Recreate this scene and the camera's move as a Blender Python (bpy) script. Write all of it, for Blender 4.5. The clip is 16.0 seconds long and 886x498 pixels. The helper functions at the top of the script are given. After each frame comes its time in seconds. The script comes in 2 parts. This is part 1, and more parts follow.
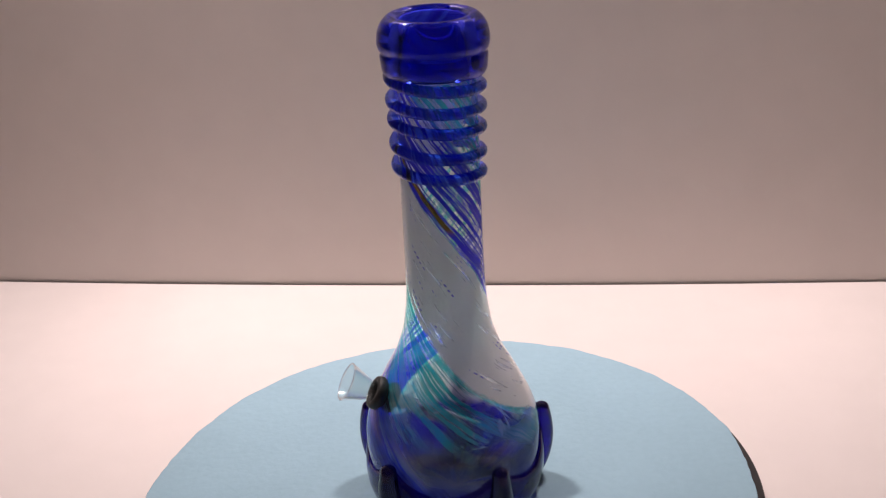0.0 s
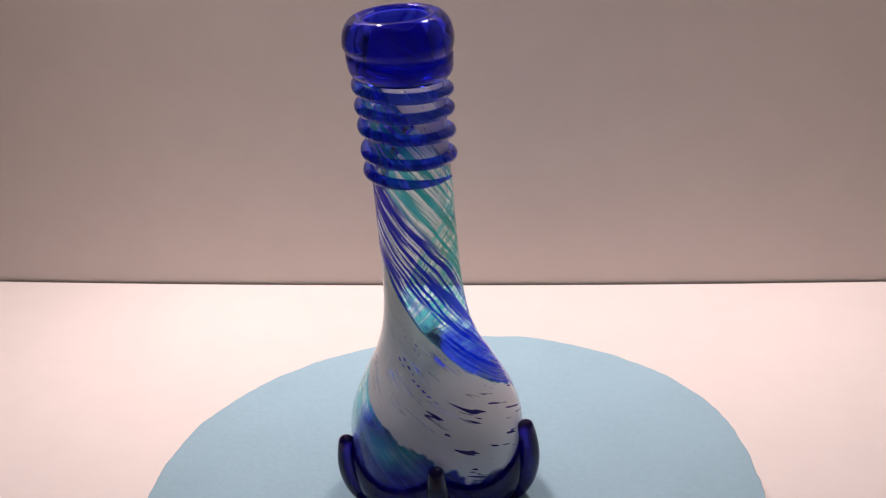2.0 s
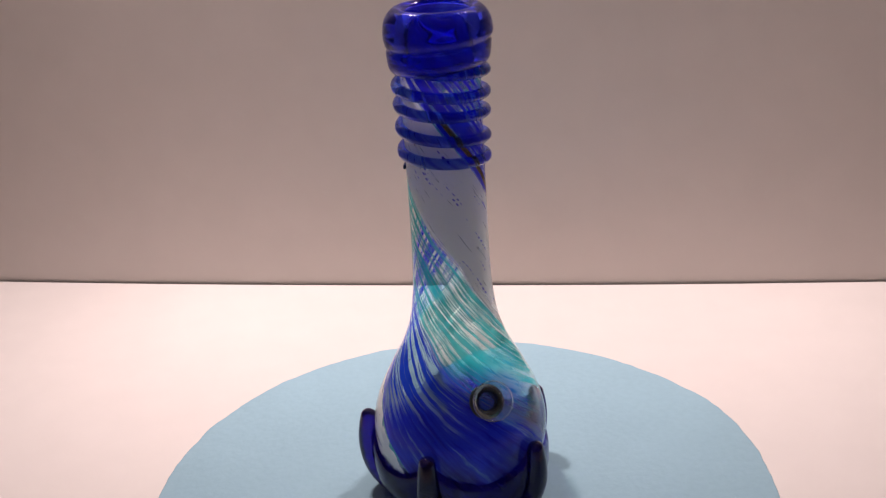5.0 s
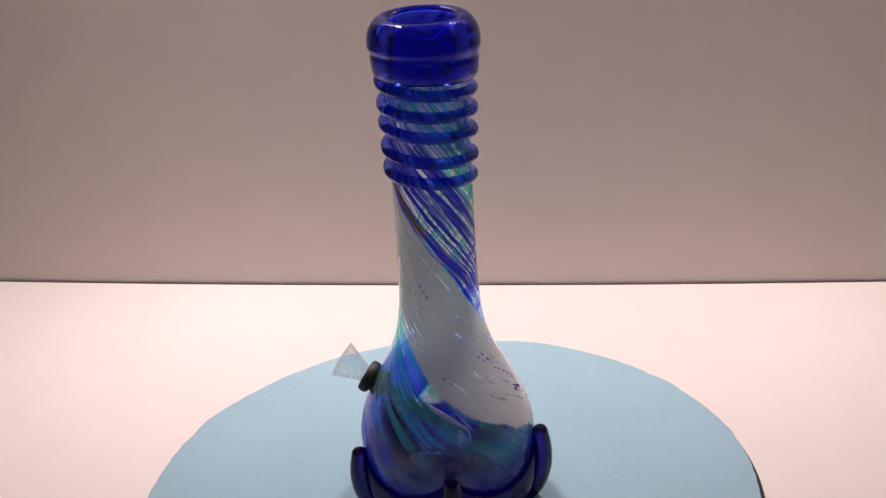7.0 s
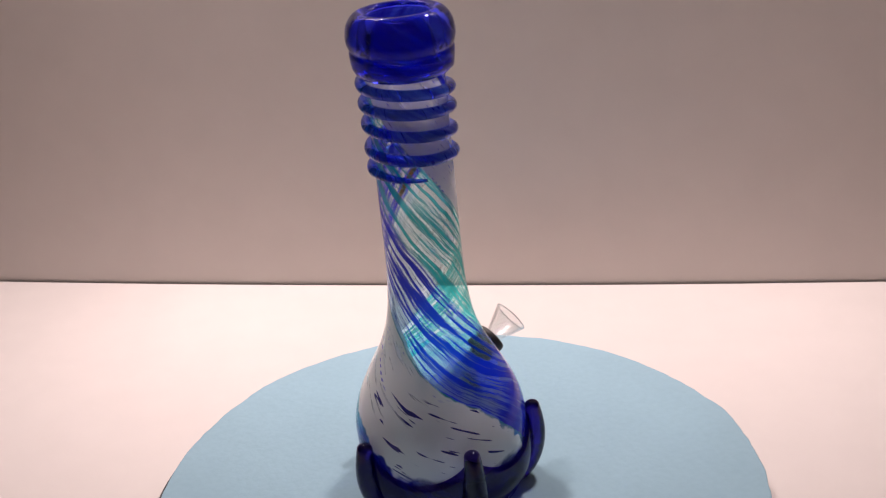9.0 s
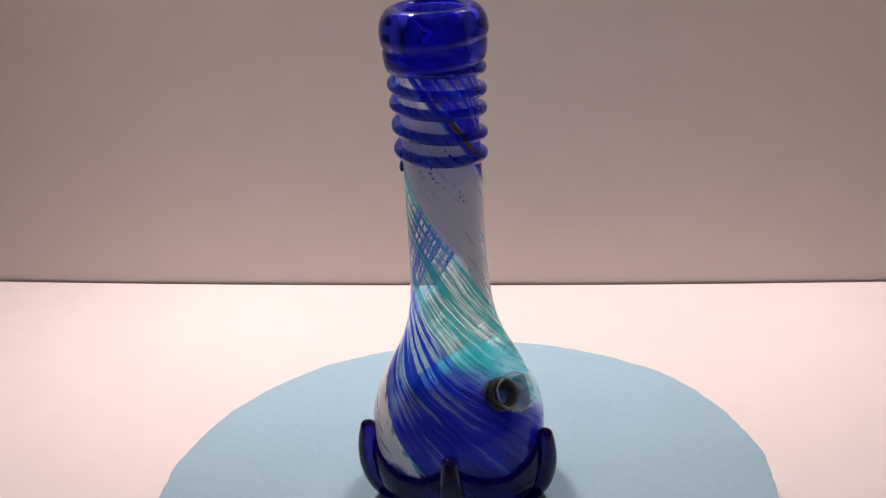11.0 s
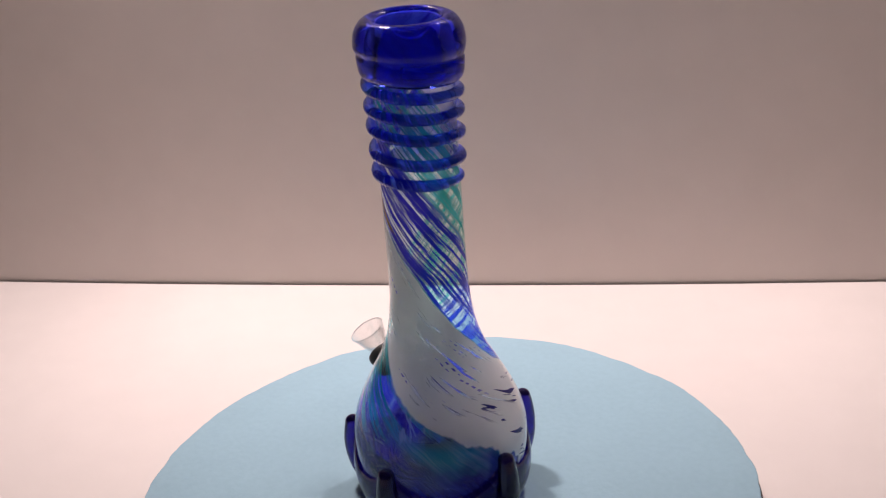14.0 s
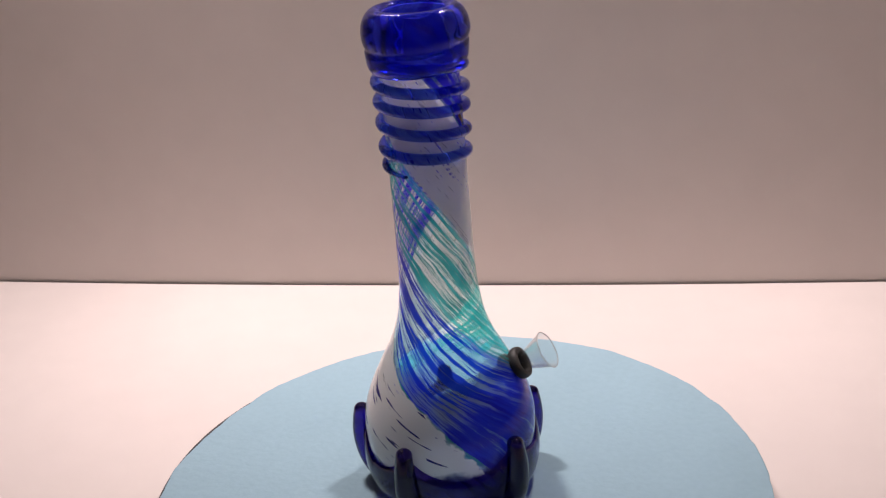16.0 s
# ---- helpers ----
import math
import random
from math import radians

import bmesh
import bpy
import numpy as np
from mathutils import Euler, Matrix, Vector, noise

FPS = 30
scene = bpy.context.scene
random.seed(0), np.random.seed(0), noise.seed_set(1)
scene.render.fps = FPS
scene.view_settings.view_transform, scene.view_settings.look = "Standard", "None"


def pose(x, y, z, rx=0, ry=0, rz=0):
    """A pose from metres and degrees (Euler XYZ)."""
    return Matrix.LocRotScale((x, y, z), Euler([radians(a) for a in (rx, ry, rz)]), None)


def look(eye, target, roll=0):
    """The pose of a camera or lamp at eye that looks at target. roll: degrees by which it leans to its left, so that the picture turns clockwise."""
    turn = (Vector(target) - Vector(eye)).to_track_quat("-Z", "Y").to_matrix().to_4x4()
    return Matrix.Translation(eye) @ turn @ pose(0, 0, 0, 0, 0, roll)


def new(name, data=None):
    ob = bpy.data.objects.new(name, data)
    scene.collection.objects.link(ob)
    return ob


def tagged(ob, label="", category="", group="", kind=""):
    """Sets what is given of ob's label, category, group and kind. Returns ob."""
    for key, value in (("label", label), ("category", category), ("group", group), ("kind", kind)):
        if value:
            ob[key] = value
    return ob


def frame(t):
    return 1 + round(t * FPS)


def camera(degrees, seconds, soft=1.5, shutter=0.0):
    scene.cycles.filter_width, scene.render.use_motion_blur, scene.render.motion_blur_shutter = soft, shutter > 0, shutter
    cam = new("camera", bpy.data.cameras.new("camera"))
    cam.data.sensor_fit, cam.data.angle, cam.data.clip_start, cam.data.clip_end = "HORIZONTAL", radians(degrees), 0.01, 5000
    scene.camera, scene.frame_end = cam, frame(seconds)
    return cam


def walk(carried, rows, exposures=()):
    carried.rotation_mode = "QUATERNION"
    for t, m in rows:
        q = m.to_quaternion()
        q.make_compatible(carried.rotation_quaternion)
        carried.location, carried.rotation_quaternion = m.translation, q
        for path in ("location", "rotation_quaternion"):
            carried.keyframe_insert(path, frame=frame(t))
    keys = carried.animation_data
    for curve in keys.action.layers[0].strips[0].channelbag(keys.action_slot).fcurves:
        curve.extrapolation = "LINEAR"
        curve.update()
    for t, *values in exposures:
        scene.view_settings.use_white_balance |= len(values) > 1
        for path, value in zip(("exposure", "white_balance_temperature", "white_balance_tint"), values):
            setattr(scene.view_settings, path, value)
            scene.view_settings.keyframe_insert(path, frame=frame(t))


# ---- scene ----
cam = camera(42.03, 16.0, soft=1.2)
EYE = (0.0, -0.58, 0.4119)
FORWARD = Vector((0.006137, 0.914515, -0.404506))
view = look(EYE, Vector(EYE) + FORWARD, -4.209)
walk(cam, [(0.0, view), (16.0, view)])

# ---- world and lamps ----
world = bpy.data.worlds.new("room_air")
world.use_nodes = True
world.node_tree.nodes["Background"].inputs[0].default_value = (1.0, 0.86, 0.78, 1)
world.node_tree.nodes["Background"].inputs[1].default_value = 0.03
scene.world = world
scene.view_settings.exposure = 0.0

LAMPS = [(-0.19, 0.348, 0.84, 2.8), (0.29, 0.265, 0.84, 2.02)]


def lamp_light(at, watts, size):
    d = bpy.data.lights.new("lamp_light", "AREA")
    d.shape, d.size, d.size_y, d.energy, d.color = "ELLIPSE", size * 1.6, size * 0.6, watts, (1.0, 0.826, 0.803)
    d.spread = math.radians(94)
    ob = new("lamp_light", d)
    ob.matrix_basis = look(at, (at[0], at[1] - 0.03, 0.0))
    return ob


for *at, watts in LAMPS:
    lamp_light(at, watts, 0.075)


# ---- materials ----
def mat(name):
    m = bpy.data.materials.new(name)
    m.use_nodes = True
    return m, m.node_tree.nodes, m.node_tree.links, m.node_tree.nodes["Principled BSDF"]


def plain(name, colour, rough=0.5, vary=0.12, scale=60.0, bump=0.0, metal=0.0):
    m, n, l, b = mat(name)
    b.inputs["Roughness"].default_value, b.inputs["Metallic"].default_value = rough, metal
    tc = n.new("ShaderNodeTexCoord")
    fine = n.new("ShaderNodeTexNoise")
    fine.inputs["Scale"].default_value, fine.inputs["Detail"].default_value = scale, 6
    broad = n.new("ShaderNodeTexNoise")
    broad.inputs["Scale"].default_value, broad.inputs["Detail"].default_value = scale / 14, 3
    add = n.new("ShaderNodeMath")
    add.operation = "ADD"
    ramp = n.new("ShaderNodeMapRange")
    ramp.inputs[1].default_value, ramp.inputs[2].default_value = 0.6, 1.4
    ramp.inputs[3].default_value, ramp.inputs[4].default_value = 1 - vary, 1 + vary
    mul = n.new("ShaderNodeVectorMath")
    mul.operation = "SCALE"
    mul.inputs[0].default_value = colour
    for t in (fine, broad):
        l.new(tc.outputs["Object"], t.inputs["Vector"])
    l.new(fine.outputs["Fac"], add.inputs[0])
    l.new(broad.outputs["Fac"], add.inputs[1])
    l.new(add.outputs[0], ramp.inputs[0])
    l.new(ramp.outputs[0], mul.inputs["Scale"])
    l.new(mul.outputs[0], b.inputs["Base Color"])
    if bump:
        bp = n.new("ShaderNodeBump")
        bp.inputs["Strength"].default_value, bp.inputs["Distance"].default_value = bump, 0.001
        l.new(fine.outputs["Fac"], bp.inputs["Height"])
        l.new(bp.outputs[0], b.inputs["Normal"])
    return m


def glass(name, colour, rough=0.02, ior=1.5, milk=0.0):
    m, n, l, b = mat(name)
    b.inputs["Base Color"].default_value = (*colour, 1)
    b.inputs["Roughness"].default_value, b.inputs["IOR"].default_value = rough, ior
    b.inputs["Transmission Weight"].default_value = 1 - milk
    return m


paper_white = plain("white_paper", (0.572, 0.532, 0.515), 0.7, 0.03, 30, 0.05)
board_grey = plain("backing_board", (0.70, 0.64, 0.603), 0.36, 0.04, 25, 0.05)
# pale coat of the unseen walls and ceiling, light enough to bounce fill
bounce_paint = plain("bounce_paint", (0.80, 0.79, 0.77), 0.8, 0.05, 8)
floor_wood = plain("floor_wood", (0.25, 0.17, 0.11), 0.5, 0.2, 12)
blue_felt = plain("blue_felt", (0.245, 0.385, 0.465), 0.9, 0.05, 220, 0.25)
black_edge = plain("black_edge", (0.02, 0.02, 0.022), 0.4, 0.2, 80)
white_laminate = plain("white_laminate", (0.75, 0.72, 0.70), 0.35, 0.04, 40)
black_rubber = plain("black_rubber", (0.018, 0.018, 0.018), 0.55, 0.25, 160, 0.2)


class Nodes:
    """Short forms for building a node tree."""

    def __init__(self, name):
        self.m = bpy.data.materials.new(name)
        self.m.use_nodes = True
        self.t = self.m.node_tree
        self.t.nodes.clear()

    def add(self, kind, **ins):
        n = self.t.nodes.new(kind)
        for k, v in ins.items():
            self.set(n, k, v)
        return n

    def set(self, n, k, v):
        sock = n.inputs[int(k[1:]) if k[0] == "i" and k[1:].isdigit() else k.replace("_", " ")]
        if isinstance(v, bpy.types.NodeSocket):
            self.t.links.new(v, sock)
        else:
            sock.default_value = v

    def op(self, what, a, b=0.0, c=0.0):
        n = self.t.nodes.new("ShaderNodeMath")
        n.operation = what
        for i, v in enumerate((a, b, c)):
            self.set(n, "i%d" % i, v)
        return n.outputs[0]

    def step(self, v, lo, hi, a=0.0, b=1.0):
        n = self.add("ShaderNodeMapRange", i0=v, i1=lo, i2=hi, i3=a, i4=b)
        n.interpolation_type = "SMOOTHSTEP"
        return n.outputs[0]

    def noise(self, x, y, z, detail=3.0, rough=0.55):
        v = self.add("ShaderNodeCombineXYZ", i0=x, i1=y, i2=z)
        return self.add("ShaderNodeTexNoise", Vector=v.outputs[0], Scale=1.0, Detail=detail, Roughness=rough).outputs["Fac"]

    def mix(self, f, a, b):
        n = self.t.nodes.new("ShaderNodeMix")
        n.data_type = "RGBA"
        for i, v in ((0, f), (6, a), (7, b)):
            if isinstance(v, bpy.types.NodeSocket):
                self.t.links.new(v, n.inputs[i])
            else:
                n.inputs[i].default_value = (*v, 1) if isinstance(v, tuple) else v
        return n.outputs[2]

    def sheen(self, base=0.04, power=5.0):
        """Mirror share of a polished surface, from straight on to grazing."""
        face = self.add("ShaderNodeLayerWeight", Blend=0.5).outputs["Facing"]
        return self.op("ADD", base, self.op("MULTIPLY", self.op("POWER", face, power), 1.0 - base))

    def lerp(self, f, a, b):
        n = self.add("ShaderNodeMapRange", i0=f, i1=0.0, i2=1.0, i3=a, i4=b)
        return n.outputs[0]


def swirl_glass(liner=False):
    """Blown glass with three helical bands: blue streaks, clear with teal streaks, opaque white.
    The liner is its inner skin, which carries the white alone."""
    k = Nodes("swirled_glass_liner" if liner else "swirled_glass")
    pos = k.add("ShaderNodeTexCoord").outputs["Object"]
    xyz = k.add("ShaderNodeSeparateXYZ", i0=pos)
    x, y, z = xyz.outputs
    tw = k.add("ShaderNodeAttribute")
    tw.attribute_name = "twist"
    ang = k.op("ARCTAN2", y, x)
    wob = k.add("ShaderNodeTexNoise", Vector=pos, Scale=70.0, Detail=3.0).outputs["Fac"]
    raw = k.op("MULTIPLY", k.op("SUBTRACT", ang, tw.outputs["Fac"]), 0.159155)
    ragged = k.add("ShaderNodeTexNoise", Vector=pos, Scale=95.0, Detail=2.0).outputs["Fac"]
    rag = k.op("MULTIPLY", k.op("SUBTRACT", ragged, 0.5), k.step(z, 0.10, 0.05, 0.010, 0.07))
    wave = k.op("ADD", raw, k.op("MULTIPLY", k.op("SUBTRACT", wob, 0.5), 0.016))
    s = k.op("FRACT", wave)
    se = k.op("FRACT", k.op("ADD", wave, rag))
    cx, cy = k.op("COSINE", k.op("MULTIPLY", s, 6.28319)), k.op("SINE", k.op("MULTIPLY", s, 6.28319))
    zl = k.op("MULTIPLY", z, 16.0)
    # band masks
    sink = k.op("SUBTRACT", se, k.step(z, 0.074, 0.050, 0.0, 0.065))
    white = k.op("MULTIPLY", k.op("MULTIPLY", k.step(sink, 0.628, 0.642), k.step(se, 0.992, 1.0, 1.0, 0.0)), k.step(k.op("ADD", z, k.op("MULTIPLY", k.op("SUBTRACT", ragged, 0.5), 0.012)), 0.031, 0.036))
    blue = k.op("MULTIPLY", k.step(s, 0.29, 0.33, 1.0, 0.0), k.op("SUBTRACT", 1.0, white))
    # streaks run along the helix
    n1 = k.noise(k.op("MULTIPLY", cx, 9.5), k.op("MULTIPLY", cy, 9.5), k.op("MULTIPLY", z, 20.0), 5.0, 0.66)
    n2 = k.noise(k.op("MULTIPLY", cx, 7.0), k.op("MULTIPLY", cy, 7.0), k.op("MULTIPLY", z, 16.0), 6.0, 0.70)
    low = k.step(z, 0.16, 0.10)
    bstreak = k.step(k.op("ADD", n1, k.step(z, 0.13, 0.18, 0.0, 0.04)), 0.462, 0.53)
    patch = k.add("ShaderNodeTexNoise", Vector=pos, Scale=30.0, Detail=2.5, Roughness=0.5).outputs["Fac"]
    # solid blue patch low in the blue band, with an uneven upper edge
    edge = k.op("ADD", z, k.op("MULTIPLY", k.op("SUBTRACT", patch, 0.5), 0.060))
    clear_low = k.op("SUBTRACT", 1.0, white)
    pool = k.op("MULTIPLY", k.op("MULTIPLY", k.step(edge, 0.088, 0.070), k.step(s, 0.26, 0.36, 1.0, 0.0)), clear_low)
    tstreak = k.op("MULTIPLY", k.step(n2, 0.42, 0.56), k.step(edge, 0.054, 0.076))
    # turquoise hem that runs beside the white
    hem_s = k.op("ADD", s, k.op("MULTIPLY", k.op("SUBTRACT", patch, 0.5), 0.10))
    hem = k.op("MULTIPLY", k.op("MULTIPLY", k.step(hem_s, 0.50, 0.57), k.op("MULTIPLY", k.step(z, 0.074, 0.058), k.step(z, 0.030, 0.042))), clear_low)
    # colours
    gap = k.mix(low, (0.85, 0.90, 0.98), (0.52, 0.84, 1.0))
    gap = k.mix(k.op("MULTIPLY", k.step(patch, 0.5, 0.62), low), gap, (0.70, 0.95, 0.98))
    bcol = k.mix(bstreak, gap, k.mix(low, k.mix(k.step(patch, 0.42, 0.60), (0.020, 0.030, 0.60), (0.05, 0.04, 0.70)), (0.016, 0.09, 0.95)))
    tcol = k.mix(tstreak, (0.90, 0.94, 0.92), k.mix(k.step(patch, 0.4, 0.6), (0.03, 0.54, 0.53), (0.13, 0.84, 0.84)))
    amber = k.op("MULTIPLY", k.op("MULTIPLY", k.step(s, 0.020, 0.026), k.step(s, 0.044, 0.050, 1.0, 0.0)),
                 k.op("MULTIPLY", k.step(z, 0.174, 0.180), k.step(z, 0.230, 0.236, 1.0, 0.0)))
    bcol = k.mix(amber, bcol, (0.20, 0.10, 0.025))
    col = k.mix(blue, tcol, bcol)
    wash = k.mix(k.step(n2, 0.40, 0.52), (0.014, 0.018, 0.66), (0.030, 0.060, 0.84))
    wash = k.mix(k.step(n2, 0.57, 0.66), wash, (0.20, 0.36, 0.92))
    wash = k.mix(k.op("MULTIPLY", k.step(n1, 0.455, 0.40), k.step(edge, 0.058, 0.084, 0.03, 0.75)), wash, (0.42, 0.62, 0.98))
    col = k.mix(pool, col, wash)
    col = k.mix(hem, col, k.mix(k.step(n2, 0.42, 0.60), (0.10, 0.66, 0.70), (0.40, 0.94, 0.92)))
    wcol = k.mix(k.add("ShaderNodeTexNoise", Vector=pos, Scale=30.0, Detail=3.0).outputs["Fac"], (0.90, 0.915, 0.89), (0.94, 0.955, 0.93))
    # flecks and torn streaks in the white
    f1 = k.noise(k.op("MULTIPLY", cx, 10.0), k.op("MULTIPLY", cy, 10.0), k.op("MULTIPLY", z, 46.0), 1.5, 0.5)
    fp = k.noise(k.op("MULTIPLY", k.op("ADD", cx, 5.0), 3.2), k.op("MULTIPLY", cy, 3.2), k.op("MULTIPLY", z, 42.0), 2.0, 0.5)
    rows = k.noise(k.op("MULTIPLY", ang, 2.1), k.op("ADD", k.op("MULTIPLY", z, 370.0), k.op("MULTIPLY", ang, 8.0)), 3.0, 1.0, 0.4)
    up = k.step(z, 0.075, 0.09)
    glint = k.op("MULTIPLY", k.op("MULTIPLY", k.op("MULTIPLY", k.step(f1, 0.61, 0.64), k.step(fp, 0.47, 0.51)), k.step(z, 0.064, 0.074)), white)
    bead_n = k.op("SINE", k.op("ADD", k.op("MULTIPLY", z, 2100.0), k.op("MULTIPLY", wob, 12.0)))
    bead = k.op("MULTIPLY", k.op("MULTIPLY", k.step(f1, 0.39, 0.365), k.step(bead_n, -0.3, 0.3)), k.op("MULTIPLY", k.step(fp, 0.545, 0.58), up))
    fleck_low = k.op("MULTIPLY", k.op("MULTIPLY", k.step(rows, 0.63, 0.65), k.step(fp, 0.44, 0.48)), k.op("MULTIPLY", k.step(z, 0.088, 0.080), k.step(k.op("ABSOLUTE", k.op("SUBTRACT", ang, 1.0)), 1.2, 0.8)))
    wcol = k.mix(bead, wcol, (0.10, 0.10, 0.62))
    wcol = k.mix(fleck_low, wcol, (0.045, 0.045, 0.22))
    wcol = k.mix(glint, wcol, (0.98, 1.0, 1.0))
    # pale wisps drawn through the lower glass
    vein = k.add("ShaderNodeTexNoise", Vector=pos, Scale=42.0, Detail=2.5, Roughness=0.55, Distortion=1.6).outputs["Fac"]
    thin = k.step(k.op("ABSOLUTE", k.op("SUBTRACT", vein, 0.5)), 0.050, 0.008)
    wisp = k.op("MULTIPLY", k.op("MULTIPLY", thin, k.op("MULTIPLY", k.step(patch, 0.46, 0.58), k.step(s, 0.42, 0.50))), k.op("MULTIPLY", k.op("MULTIPLY", k.step(z, 0.046, 0.062), k.step(z, 0.108, 0.092)), k.op("SUBTRACT", 1.0, white)))
    col = k.mix(wisp, col, (0.62, 0.95, 1.0))
    # teal patch beside the bowl: light bent by the thick glass, put into the colour
    far = k.op("ABSOLUTE", k.op("ADD", k.op("ADD", ang, 2.36), k.op("MULTIPLY", k.op("SUBTRACT", patch, 0.5), 0.5)))
    refracted = k.op("MULTIPLY", k.step(far, 0.42, 0.10), k.op("MULTIPLY", k.step(edge, 0.058, 0.078), k.step(z, 0.102, 0.088)))
    refracted = k.op("MULTIPLY", refracted, k.op("SUBTRACT", 1.0, white))
    curl = k.noise(k.op("MULTIPLY", cx, 9.0), k.op("MULTIPLY", cy, 9.0), k.op("MULTIPLY", z, 75.0), 4.0, 0.62)
    col = k.mix(refracted, col, k.mix(k.step(curl, 0.38, 0.56), (0.12, 0.66, 0.86), (0.60, 0.97, 0.98)))
    # blue gather that closes the bottom
    gather = k.op("MULTIPLY", k.step(edge, 0.052, 0.030), k.op("SUBTRACT", 1.0, white))
    col = k.mix(gather, col, k.mix(k.step(n2, 0.40, 0.62), (0.036, 0.020, 0.46), (0.07, 0.10, 0.68)))
    col = k.mix(white, col, wcol)
    if liner:
        skin = k.add("ShaderNodeMixShader", i0=0.6, i1=k.add("ShaderNodeBsdfDiffuse", Color=(0.93, 0.94, 0.93, 1)).outputs[0],
                     i2=k.add("ShaderNodeBsdfTranslucent", Color=(0.93, 0.94, 0.93, 1)).outputs[0])
        bare = k.add("ShaderNodeMixShader", i0=k.sheen(0.022, 8.0), i1=k.add("ShaderNodeBsdfTransparent", Color=(0.985, 0.99, 0.99, 1)).outputs[0],
                     i2=k.add("ShaderNodeBsdfGlossy", Color=(1, 1, 1, 1), Roughness=0.03).outputs[0])
        out = k.add("ShaderNodeMixShader", i0=k.op("MULTIPLY", white, k.op("SUBTRACT", 1.0, glint)), i1=bare.outputs[0], i2=skin.outputs[0])
        k.t.links.new(out.outputs[0], k.add("ShaderNodeOutputMaterial").inputs[0])
        return k.m
    # how much of the layer is solid colour
    solid_b = k.lerp(bstreak, k.lerp(low, 0.10, 0.14), k.lerp(low, 0.70, 0.55))
    solid_t = k.lerp(tstreak, 0.03, 0.42)
    solid = k.lerp(blue, solid_t, solid_b)
    solid = k.lerp(pool, solid, 0.80)
    solid = k.lerp(hem, solid, 0.40)
    solid = k.lerp(gather, solid, 0.30)
    solid = k.lerp(white, solid, 0.975)
    solid = k.lerp(glint, solid, 0.22)
    solid = k.lerp(refracted, solid, 0.28)
    solid = k.lerp(wisp, solid, 0.40)
    tint = k.mix(0.02, col, (1.0, 1.0, 1.0))
    clear_b = k.add("ShaderNodeBsdfTransparent", Color=tint)
    dif = k.add("ShaderNodeBsdfDiffuse", Color=col)
    trl = k.add("ShaderNodeBsdfTranslucent", Color=col)
    body = k.add("ShaderNodeMixShader", i0=k.lerp(white, 0.62, 0.52), i1=dif.outputs[0], i2=trl.outputs[0])
    layer = k.add("ShaderNodeMixShader", i0=solid, i1=clear_b.outputs[0], i2=body.outputs[0])
    gloss = k.add("ShaderNodeBsdfGlossy", Color=(1, 1, 1, 1), Roughness=0.03)
    bmp = k.add("ShaderNodeBump", Strength=0.12, Distance=0.0006, Height=k.add("ShaderNodeTexNoise", Vector=pos, Scale=55.0, Detail=2.0).outputs["Fac"])
    k.set(gloss, "Normal", bmp.outputs[0])
    out = k.add("ShaderNodeMixShader", i0=k.sheen(0.030, 6.5), i1=layer.outputs[0], i2=gloss.outputs[0])
    k.t.links.new(out.outputs[0], k.add("ShaderNodeOutputMaterial").inputs[0])
    return k.m


def thin_glass(name, tint=(0.97, 0.98, 0.98), base=0.04, power=5.0):
    k = Nodes(name)
    mixn = k.add("ShaderNodeMixShader", i0=k.sheen(base, power), i1=k.add("ShaderNodeBsdfTransparent", Color=(*tint, 1)).outputs[0],
                 i2=k.add("ShaderNodeBsdfGlossy", Color=(1, 1, 1, 1), Roughness=0.03).outputs[0])
    k.t.links.new(mixn.outputs[0], k.add("ShaderNodeOutputMaterial").inputs[0])
    return k.m


def streaked_glass(name, dark, light, rough, ior, milk):
    """Thick coloured glass with faint spiral streaks of a lighter tone."""
    k = Nodes(name)
    pos = k.add("ShaderNodeTexCoord").outputs["Object"]
    x, y, z = k.add("ShaderNodeSeparateXYZ", i0=pos).outputs
    turn = k.op("ADD", k.op("ARCTAN2", y, x), k.op("MULTIPLY", z, 55.0))
    n = k.noise(k.op("MULTIPLY", k.op("COSINE", turn), 5.0), k.op("MULTIPLY", k.op("SINE", turn), 5.0), k.op("MULTIPLY", z, 30.0), 5.0, 0.6)
    b = k.add("ShaderNodeBsdfPrincipled", Base_Color=k.mix(k.step(n, 0.38, 0.62), dark, light), Roughness=rough, IOR=ior, Transmission_Weight=1 - milk)
    bmp = k.add("ShaderNodeBump", Strength=0.15, Distance=0.0005, Height=k.add("ShaderNodeTexNoise", Vector=pos, Scale=60.0, Detail=2.0).outputs["Fac"])
    k.set(b, "Normal", bmp.outputs[0])
    k.t.links.new(b.outputs[0], k.add("ShaderNodeOutputMaterial").inputs[0])
    return k.m


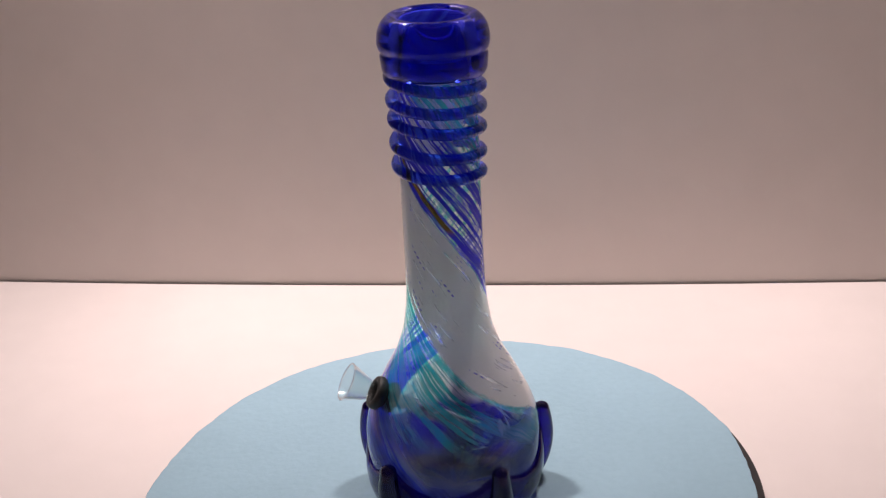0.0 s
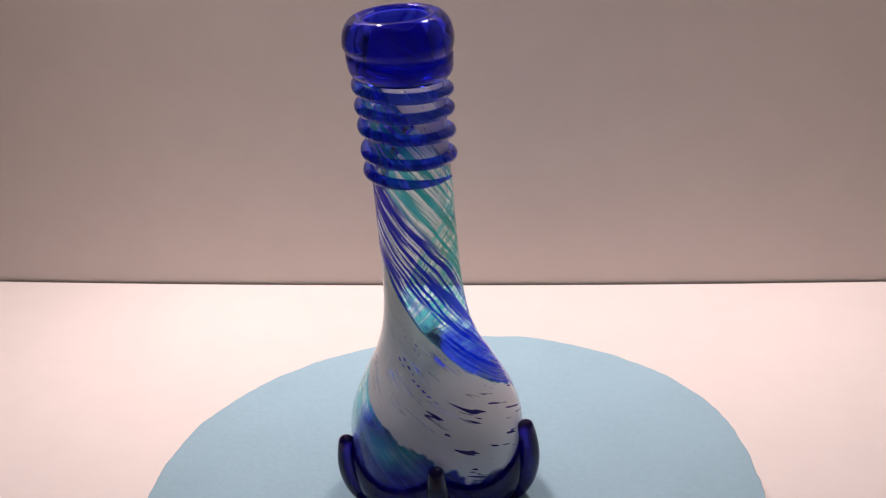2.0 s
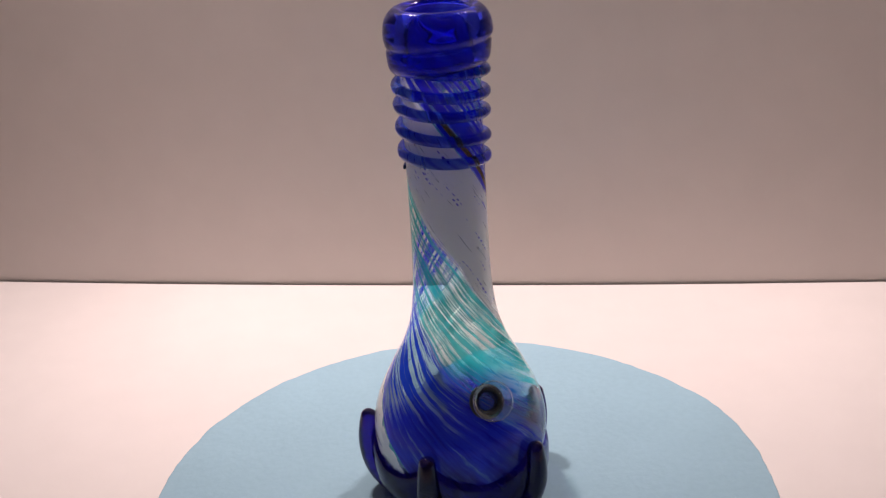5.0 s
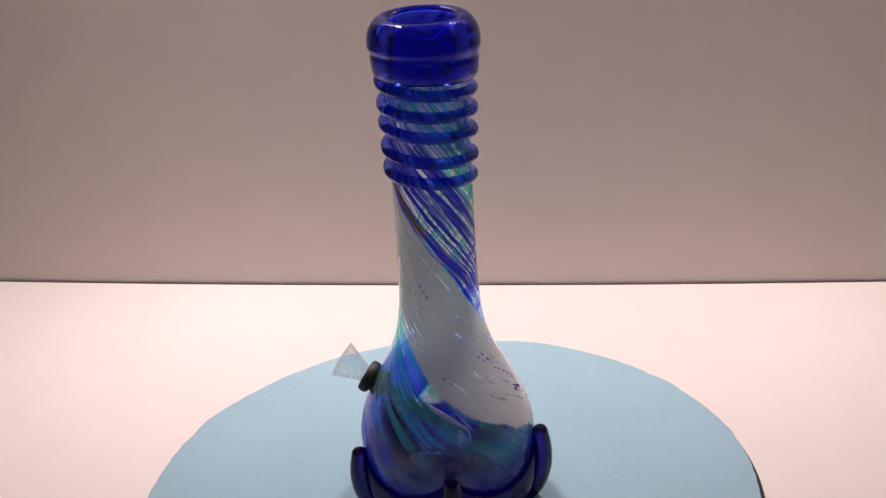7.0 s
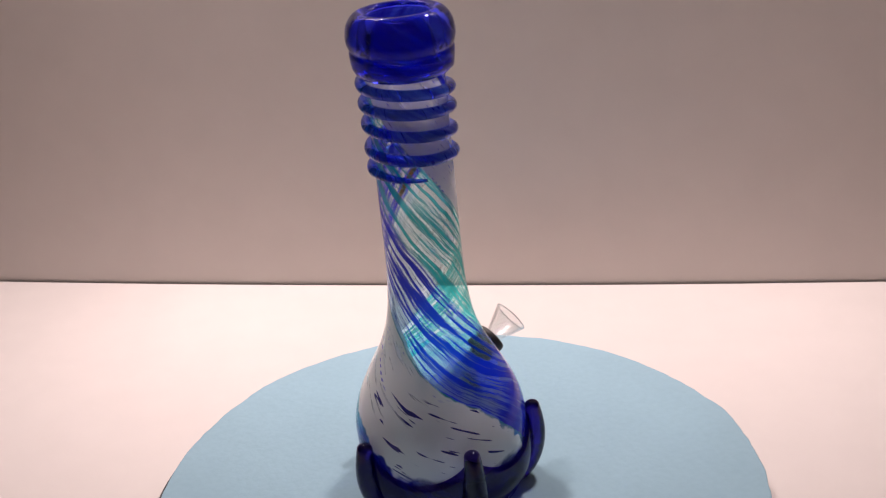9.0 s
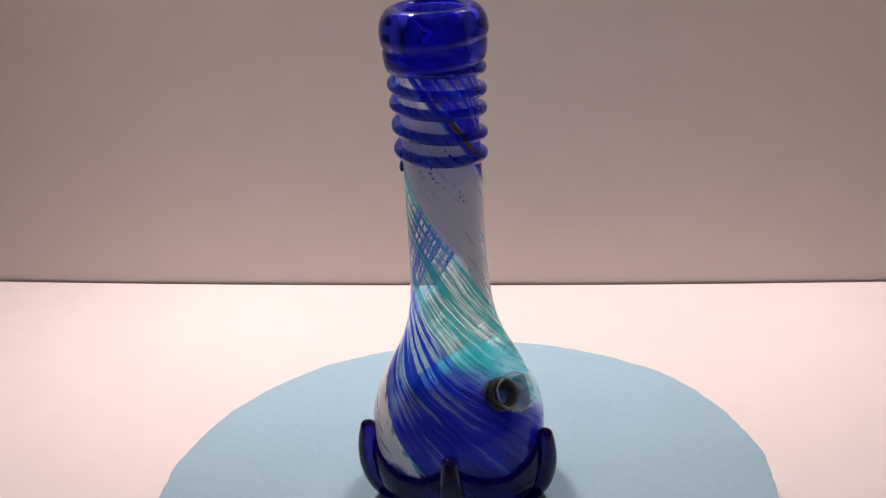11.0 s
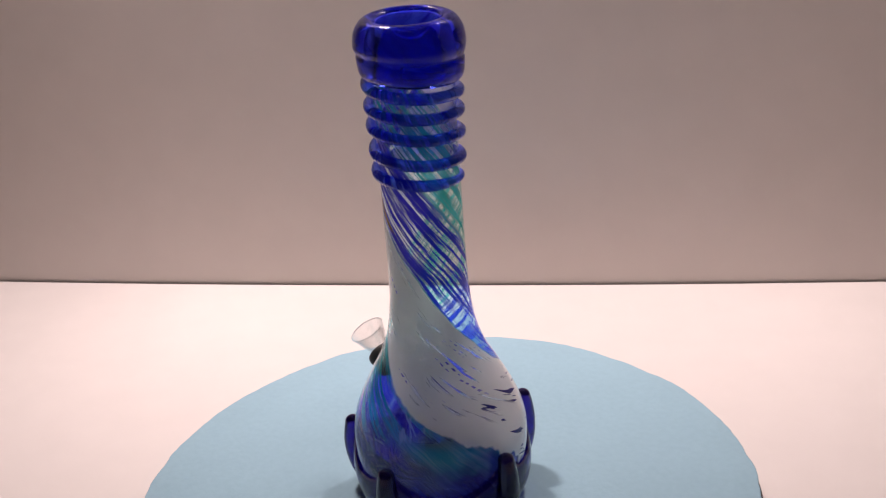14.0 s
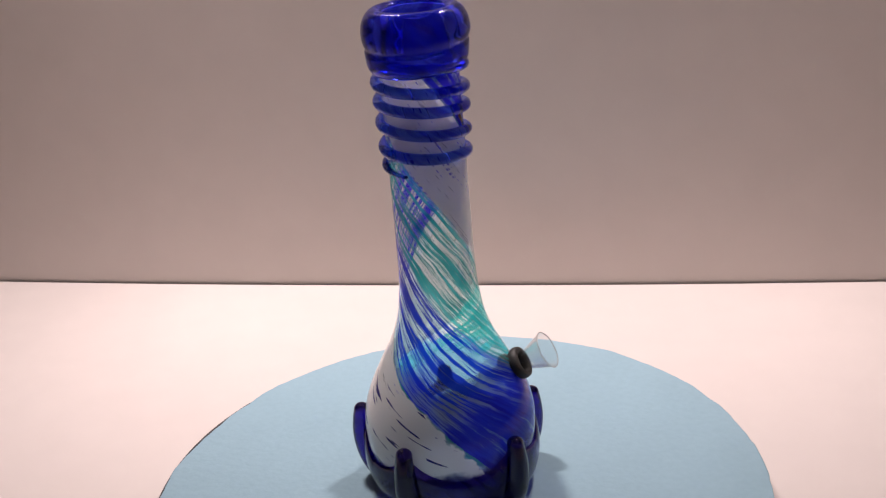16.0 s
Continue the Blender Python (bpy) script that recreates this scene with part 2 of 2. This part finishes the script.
def tinted_glass(name, dark, light, body_col, solid):
    """Deep coloured glass that lets light through, a little cloudy, polished."""
    k = Nodes(name)
    pos = k.add("ShaderNodeTexCoord").outputs["Object"]
    n = k.add("ShaderNodeTexNoise", Vector=pos, Scale=48.0, Detail=4.0, Roughness=0.6, Distortion=1.2).outputs["Fac"]
    clear_b = k.add("ShaderNodeBsdfTransparent", Color=k.mix(k.step(n, 0.38, 0.64), dark, light))
    dif = k.add("ShaderNodeBsdfDiffuse", Color=(*body_col, 1))
    trl = k.add("ShaderNodeBsdfTranslucent", Color=(*body_col, 1))
    cloud = k.add("ShaderNodeMixShader", i0=0.86, i1=dif.outputs[0], i2=trl.outputs[0])
    layer = k.add("ShaderNodeMixShader", i0=solid, i1=clear_b.outputs[0], i2=cloud.outputs[0])
    gloss = k.add("ShaderNodeBsdfGlossy", Color=(1, 1, 1, 1), Roughness=0.02)
    bmp = k.add("ShaderNodeBump", Strength=0.2, Distance=0.0006, Height=k.add("ShaderNodeTexNoise", Vector=pos, Scale=70.0, Detail=2.0).outputs["Fac"])
    k.set(gloss, "Normal", bmp.outputs[0])
    out = k.add("ShaderNodeMixShader", i0=k.sheen(0.03, 6.0), i1=layer.outputs[0], i2=gloss.outputs[0])
    k.t.links.new(out.outputs[0], k.add("ShaderNodeOutputMaterial").inputs[0])
    return k.m


shell_glass = swirl_glass()
cobalt = streaked_glass("cobalt_glass", (0.014, 0.012, 0.62), (0.036, 0.070, 0.96), 0.015, 1.42, 0.05)
coil_blue = streaked_glass("coil_glass", (0.018, 0.040, 0.78), (0.065, 0.17, 0.96), 0.015, 1.45, 0.03)
cobalt_dark = tinted_glass("dark_cobalt_glass", (0.06, 0.022, 0.33), (0.12, 0.075, 0.58), (0.022, 0.010, 0.27), 0.14)
claw_glass = streaked_glass("claw_glass", (0.012, 0.004, 0.16), (0.026, 0.010, 0.31), 0.02, 1.45, 0.06)
inner_glass = swirl_glass(liner=True)
lip_glass = glass("lip_glass", (0.97, 0.98, 0.98), 0.03, 1.45, milk=0.03)
stem_glass = thin_glass("stem_glass", (0.93, 0.95, 0.96), 0.10, 2.2)
clear_thin = thin_glass("thin_clear_glass", (0.95, 0.96, 0.96), 0.06, 3.0)


# ---- mesh helpers ----
def part(name, bm, material, parent=None, label="", smooth=True):
    me = bpy.data.meshes.new(name)
    bm.to_mesh(me)
    bm.free()
    me.materials.append(material)
    if smooth:
        for p in me.polygons:
            p.use_smooth = True
    ob = new(name, me)
    ob.parent = parent
    return tagged(ob, label)


def box(x0, x1, y0, y1, z0, z1, bevel=0.0, bm=None):
    bm = bm or bmesh.new()
    r = bmesh.ops.create_cube(bm, size=1.0, matrix=Matrix.Translation(((x0 + x1) / 2, (y0 + y1) / 2, (z0 + z1) / 2)) @ Matrix.Diagonal((x1 - x0, y1 - y0, z1 - z0, 1)))
    if bevel:
        bmesh.ops.bevel(bm, geom=list({e for v in r["verts"] for e in v.link_edges}), offset=bevel, segments=2, affect="EDGES")
    return bm


def lathe(profile, segs=96, shape=None, closed=True):
    """Turn a list of (r, z) about the z axis; shape(i, r, z, phi) may bend each point."""
    bm = bmesh.new()
    rings = []
    for i, (r, z) in enumerate(profile):
        ring = []
        for k in range(segs):
            a = 2 * math.pi * k / segs
            rr, zz = shape(i, r, z, a) if shape else (r, z)
            ring.append(bm.verts.new((rr * math.cos(a), rr * math.sin(a), zz)))
        rings.append(ring)
    pairs = list(zip(rings, rings[1:]))
    if closed:
        pairs.append((rings[-1], rings[0]))
    for a, b in pairs:
        for k in range(segs):
            bm.faces.new((a[k], a[(k + 1) % segs], b[(k + 1) % segs], b[k]))
    bmesh.ops.recalc_face_normals(bm, faces=bm.faces)
    return bm


def tube(points, radii, segs=14, bm=None, flat=1.0):
    """A round-ended tube along points."""
    bm = bm or bmesh.new()
    pts = [Vector(p) for p in points]
    side = None
    rings = []
    for i, p in enumerate(pts):
        d = (pts[min(i + 1, len(pts) - 1)] - pts[max(i - 1, 0)]).normalized()
        if side is None:
            side = d.orthogonal().normalized()
        side = (side - d * side.dot(d)).normalized()
        up = d.cross(side)
        rings.append([bm.verts.new(p + radii[i] * (math.cos(a) * side + flat * math.sin(a) * up)) for a in [2 * math.pi * k / segs for k in range(segs)]])
    for a, b in zip(rings, rings[1:]):
        for k in range(segs):
            bm.faces.new((a[k], a[(k + 1) % segs], b[(k + 1) % segs], b[k]))
    bm.faces.new(rings[0][::-1])
    bm.faces.new(rings[-1])
    bmesh.ops.recalc_face_normals(bm, faces=bm.faces)
    return bm


def smooth_profile(keys, steps=6):
    """Catmull-Rom through (r, z) keys."""
    out = []
    for i in range(len(keys) - 1):
        p = [Vector((*keys[max(0, min(len(keys) - 1, i + k))], 0)) for k in (-1, 0, 1, 2)]
        for s in range(steps):
            t = s / steps
            q = 0.5 * (2 * p[1] + (p[2] - p[0]) * t + (2 * p[0] - 5 * p[1] + 4 * p[2] - p[3]) * t * t + (3 * p[1] - p[0] - 3 * p[2] + p[3]) * t ** 3)
            out.append((max(q.x, 0.0004), q.y))
    out.append(keys[-1])
    return out


# ---- the setting ----
TABLE_Z = -0.032


def board_y(x):
    """The line where the backing board meets the table: a slightly bowed sheet."""
    return 0.3445 - 0.176 * x + 0.050 * x * x


def curved_sheet(x0, x1, n, y_near, y_far, z0, z1):
    bm = bmesh.new()
    cols = []
    for i in range(n + 1):
        x = x0 + (x1 - x0) * i / n
        cols.append([bm.verts.new((x, y, z)) for y in (y_near(x), y_far(x)) for z in (z0, z1)])
    for a, b in zip(cols, cols[1:]):
        for i, j in ((0, 1), (1, 3), (3, 2), (2, 0)):
            bm.faces.new((a[i], a[j], b[j], b[i]))
    bm.faces.new((cols[0][0], cols[0][1], cols[0][3], cols[0][2]))
    bm.faces.new((cols[-1][0], cols[-1][1], cols[-1][3], cols[-1][2]))
    bmesh.ops.recalc_face_normals(bm, faces=bm.faces)
    return bm


tagged(part("wall_back", curved_sheet(-0.95, 0.95, 120, lambda x: board_y(x) + 0.0028, lambda x: board_y(x) + 0.012, TABLE_Z - 0.03, 0.95), board_grey, smooth=False),
       "plain warm grey backing board behind the table", "wall", kind="structure")
tagged(part("table_top", curved_sheet(-0.95, 0.95, 120, lambda x: -0.9, lambda x: board_y(x), TABLE_Z - 0.025, TABLE_Z), paper_white, smooth=False),
       "white paper-covered table top under the turntable", "table", kind="structure")
# no real trim: the gap's shade drawn as a black strip
tagged(part("trim", curved_sheet(-0.95, 0.95, 120, lambda x: board_y(x) + 0.0002, lambda x: board_y(x) + 0.0026, TABLE_Z - 0.024, TABLE_Z - 0.0012), black_edge, smooth=False),
       "black strip standing in for the shade in the gap between table and board", "trim", kind="structure")
tagged(part("floor", box(-1.35, 1.35, -1.05, 1.05, -0.82, -0.77), floor_wood, smooth=False), "dark wooden floor of the room", "floor", kind="structure")
# ceiling and walls are unseen, added close in to bounce light onto the pipe
tagged(part("ceiling", box(-1.35, 1.35, -1.05, 1.05, 1.25, 1.30), bounce_paint, smooth=False), "unseen pale ceiling, set low to bounce light back", "ceiling", kind="structure")
for nm, b in (("wall_north", (-1.35, 1.35, 1.05, 1.15, -0.77, 1.25)), ("wall_south", (-1.35, 1.35, -1.15, -1.05, -0.77, 1.25)),
              ("wall_west", (-1.45, -1.35, -1.05, 1.05, -0.77, 1.25)), ("wall_east", (1.35, 1.45, -1.05, 1.05, -0.77, 1.25))):
    tagged(part(nm, box(*b), bounce_paint, smooth=False), "unseen pale room wall, set close to bounce light onto the pipe", "wall", kind="structure")


# ---- turntable ----
def build_turntable():
    base = new("turntable")
    tagged(base, "round display turntable covered with a pale blue cut sheet", "turntable")
    part("platter", lathe([(0.001, -0.014), (0.177, -0.014), (0.1788, -0.0125), (0.1788, -0.0105), (0.001, -0.0105)], 160, closed=False), white_laminate, base, "white platter underside").location.x = 0.003
    part("rim", lathe([(0.001, -0.0103), (0.1792, -0.0103), (0.1798, -0.0095), (0.1798, -0.0038), (0.179, -0.0032), (0.001, -0.0032)], 160, closed=False), black_edge, base, "black edge band").location.x = 0.003
    rnd = random.Random(5)
    wob = [(rnd.uniform(0.4, 1.0) * 0.0021 / k ** 0.65, k, rnd.uniform(0, 6.28)) for k in (7, 9, 13, 18, 22, 31, 37, 46, 59, 71, 88, 103)]

    def ragged(i, r, z, a):
        if r < 0.1:
            return r, z
        cut = -0.0045 * math.cos(a) - 0.0026 * math.sin(a) - 0.0009 * math.cos(2 * a) + 0.0008 * math.sin(2 * a) + 0.0012 * math.sin(3 * a)
        return r + 0.0004 + cut + sum(h * math.sin(k * a + p) for h, k, p in wob), z

    part("blue_sheet", lathe([(0.001, -0.003), (0.183, -0.003), (0.1838, -0.0022), (0.1836, -0.0004), (0.1828, 0.0), (0.12, 0.0), (0.001, 0.0)], 480, ragged, closed=False), blue_felt, base, "pale blue felt-like sheet with a ragged cut edge")
    part("pedestal", lathe([(0.001, TABLE_Z), (0.11, TABLE_Z), (0.112, TABLE_Z + 0.003), (0.108, -0.0145), (0.001, -0.0145)], 96, closed=False), white_laminate, base)
    return base


turntable = build_turntable()

# ---- glass pipe ----
LEAN = Matrix.Translation((0.0012, -0.0063, 0.0)) @ Matrix(((1, 0, 0.0197, 0), (0, 1, -0.0125, 0), (-0.0197, 0.0125, 1, 0), (0, 0, 0, 1)))
BODY = [(0.0008, 0.0034), (0.016, 0.0028), (0.030, 0.002), (0.040, 0.008), (0.0455, 0.017), (0.0490, 0.029), (0.0503, 0.042), (0.0497, 0.053), (0.0459, 0.066), (0.0372, 0.084), (0.0311, 0.0955),
        (0.0279, 0.1035), (0.0255, 0.111), (0.0236, 0.121), (0.0222, 0.134), (0.0216, 0.150), (0.0214, 0.172), (0.0213, 0.196), (0.0213, 0.225), (0.0213, 0.256)]
# turn of the helical bands (degrees) at each height
TWIST = [(0.002, 160), (0.02, 150), (0.037, 136), (0.051, 122), (0.061, 110), (0.072, 94), (0.078, 82), (0.085, 68), (0.095, 51), (0.106, 33), (0.120, 7),
         (0.130, -11), (0.140, -26), (0.150, -41), (0.162, -64), (0.176, -90), (0.190, -116), (0.205, -145), (0.256, -245)]
CLAWS = [(-134, 0.0505, 0.046), (-64, 0.0545, 0.047), (12, 0.0545, 0.0496), (84, 0.0525, 0.0514), (155, 0.0515, 0.0497)]


def put(ob):
    ob.matrix_basis = LEAN.copy()
    return ob


def body_r(z):
    prof = smooth_profile(BODY)
    for (r0, z0), (r1, z1) in zip(prof, prof[1:]):
        if z0 <= z <= z1:
            return r0 + (r1 - r0) * (z - z0) / max(z1 - z0, 1e-9)
    return prof[0][0] if z < prof[0][1] else prof[-1][0]


def build_pipe():
    base = new("glass_pipe")
    tagged(base, "tall hand-blown water pipe of clear, blue and white swirled glass", "glass pipe")
    outer = smooth_profile(BODY)
    inner = [(max(r - 0.0028, 0.0005), z + (0.003 if z < 0.01 else 0)) for r, z in outer]
    body = put(part("body", lathe(outer + inner[::-1], 128), shell_glass, base, "clear glass with blue, teal and white helical streaks"))
    body.data.materials.append(inner_glass)
    twist = body.data.attributes.new("twist", "FLOAT", "POINT")
    zs, gs = [p[0] for p in TWIST], [math.radians(p[1]) for p in TWIST]
    twist.data.foreach_set("value", np.interp([v.co.z for v in body.data.vertices], zs, gs).astype(np.float32))
    edge = 128 * len(outer)
    for p in body.data.polygons:
        p.material_index = 1 if min(p.vertices) >= edge else 0
    mouth = smooth_profile([(0.0190, 0.2575), (0.0236, 0.2563), (0.0262, 0.2592), (0.0270, 0.2645), (0.0271, 0.2675), (0.0264, 0.2692), (0.0275, 0.2708), (0.0283, 0.275),
                            (0.0271, 0.2818), (0.0235, 0.2868), (0.0192, 0.2878), (0.0160, 0.2850), (0.0155, 0.2790), (0.0160, 0.270), (0.0172, 0.261)], 5)

    def slanted(i, r, z, a):
        """The collar under the mouth was wound on, so its groove slants."""
        low = min(1.0, max(0.0, (0.276 - z) / 0.006))
        return r * 1.014, z - 0.0019 * low * math.cos(a - math.radians(78))

    put(part("mouth_rim", lathe(mouth, 96, slanted), cobalt, base, "thick rounded cobalt blue glass mouth"))
    pts, rad = [], []
    turns, end = 5.35, math.radians(84)
    for i in range(int(turns * 64) + 1):
        a = i / 64
        r = 0.0222 + 0.0016 * max(0.0, a - 0.6) / 4.75
        z = 0.2015 + 0.0118 * a + 0.0010 * math.sin(2.1 * a + 2.4) * min(1.0, a)
        pts.append((r * math.cos(end - 2 * math.pi * a), r * math.sin(end - 2 * math.pi * a), z))
        rad.append(0.0031 * min(1, 0.25 + a * 3))
    put(part("wound_coil", tube(pts, rad, 12), coil_blue, base, "cobalt blue glass thread wound round the neck"))

    def cup_height(a):
        d = min(abs((math.degrees(a) - c[0] + 180) % 360 - 180) for c in CLAWS)
        return 0.0275 + 0.0180 * math.exp(-d / 16.0)

    bm = bmesh.new()
    n, rings = 240, []
    for s in (0.0, 0.15, 0.3, 0.45, 0.6, 0.75, 0.87, 0.95, 1.0):
        ring = []
        for k in range(n):
            a = 2 * math.pi * k / n
            z = s * cup_height(a) + 0.0005
            r = body_r(max(z, 0.004)) + 0.0088 * (1 - s) ** 0.6 + 0.0006
            ring.append(bm.verts.new((r * math.cos(a), r * math.sin(a), z)))
        rings.append(ring)
    for a, b in zip(rings, rings[1:]):
        for k in range(n):
            bm.faces.new((a[k], a[(k + 1) % n], b[(k + 1) % n], b[k]))
    bm.faces.new(rings[0])
    bmesh.ops.recalc_face_normals(bm, faces=bm.faces)
    put(part("foot", bm, cobalt_dark, base, "dark cobalt glass foot cup"))
    for ang, r_tip, z_tip in CLAWS:
        a = math.radians(ang)
        pts, rad = [], []
        for i in range(13):
            s = i / 12
            z = 0.004 + (z_tip - 0.0065) * s
            r = body_r(z) + 0.0040 - 0.0002 * s + 0.0016 * math.sin(math.pi * s)
            pts.append((r * math.cos(a), r * math.sin(a), z))
            rad.append(0.0096 * (1 - s) + 0.0047 * s)
        tip, way = Vector(pts[-1]), (Vector(pts[-1]) - Vector(pts[-2])).normalized()
        for i in range(1, 7):
            e = math.pi / 2 * i / 6.2
            pts.append(tuple(tip + way * (0.0040 * math.sin(e))))
            rad.append(0.0047 * math.cos(e))
        put(part("claw", tube(pts, rad, 18), claw_glass, base, "dark cobalt glass claw gripping the body"))
    # side joint
    ja, jb, je = math.radians(-163), math.radians(-173), math.radians(30)
    axis = Vector((math.cos(jb) * math.cos(je), math.sin(jb) * math.cos(je), math.sin(je)))
    at = Vector((0.0415 * math.cos(ja), 0.0415 * math.sin(ja), 0.0774))
    turn = Matrix.Translation(at) @ axis.to_track_quat("Z", "Y").to_matrix().to_4x4()
    g = part("grommet", lathe(smooth_profile([(0.0050, -0.0085), (0.0080, -0.0082), (0.0090, -0.0062), (0.0080, -0.0042), (0.0068, -0.0030), (0.0070, -0.0014), (0.0088, -0.0002), (0.0096, 0.0020), (0.0090, 0.0046), (0.0066, 0.0052), (0.0050, 0.003)], 4), 40), black_rubber, base, "black rubber grommet")
    g.matrix_basis = LEAN @ turn
    b = part("bowl", lathe([(0.0046, -0.010), (0.0046, 0.005), (0.0058, 0.008), (0.0106, 0.0205), (0.0110, 0.0212), (0.0106, 0.0217), (0.0100, 0.0212), (0.0050, 0.0082), (0.0036, 0.005), (0.0038, -0.010)], 48), clear_thin, base, "small clear glass slide cone")
    b.matrix_basis = LEAN @ turn
    part("lip", lathe([(0.01065 + 0.0003 * math.cos(a), 0.0213 + 0.0003 * math.sin(a)) for a in [2 * math.pi * i / 10 for i in range(10)]], 48), lip_glass, b, "bright rounded glass lip")
    d = part("downstem", lathe([(0.0044, -0.062), (0.0044, -0.003), (0.0036, -0.003), (0.0036, -0.062)], 24), stem_glass, base, "clear glass stem inside the body")
    d.matrix_basis = LEAN @ turn
    return base


pipe = build_pipe()

# ---- movement ----
TURN = [(0.0, 0.0), (0.4, -1.0), (0.5, -4.6), (0.7, -18.8), (1.0, -38.0), (1.5, -69.0), (2.0, -104.3), (2.5, -141.0), (3.0, -168.0), (3.5, -195.0), (3.8, -199.0), (4.0, -207.5), (4.2, -222.5),
        (4.8, -257.0), (5.5, -295.0), (6.0, -323.0), (6.3, -339.0), (6.5, -347.5), (6.7, -358.0), (7.0, -386.0), (7.5, -419.0), (8.0, -456.6), (8.5, -482.0), (9.0, -517.0), (9.2, -526.0),
        (9.8, -554.0), (10.5, -588.5), (11.0, -613.0), (11.3, -629.0), (11.5, -642.0), (12.0, -666.0), (12.5, -695.0), (12.8, -709.0), (13.0, -715.0), (13.2, -729.0), (13.5, -753.0), (14.0, -782.0),
        (14.5, -819.5), (15.0, -853.8), (15.5, -889.0), (16.0, -924.5)]


def motions():
    rows = [(t, pose(0, 0, 0, 0, 0, a)) for t, a in TURN]
    walk(turntable, rows)
    walk(pipe, rows)


motions()
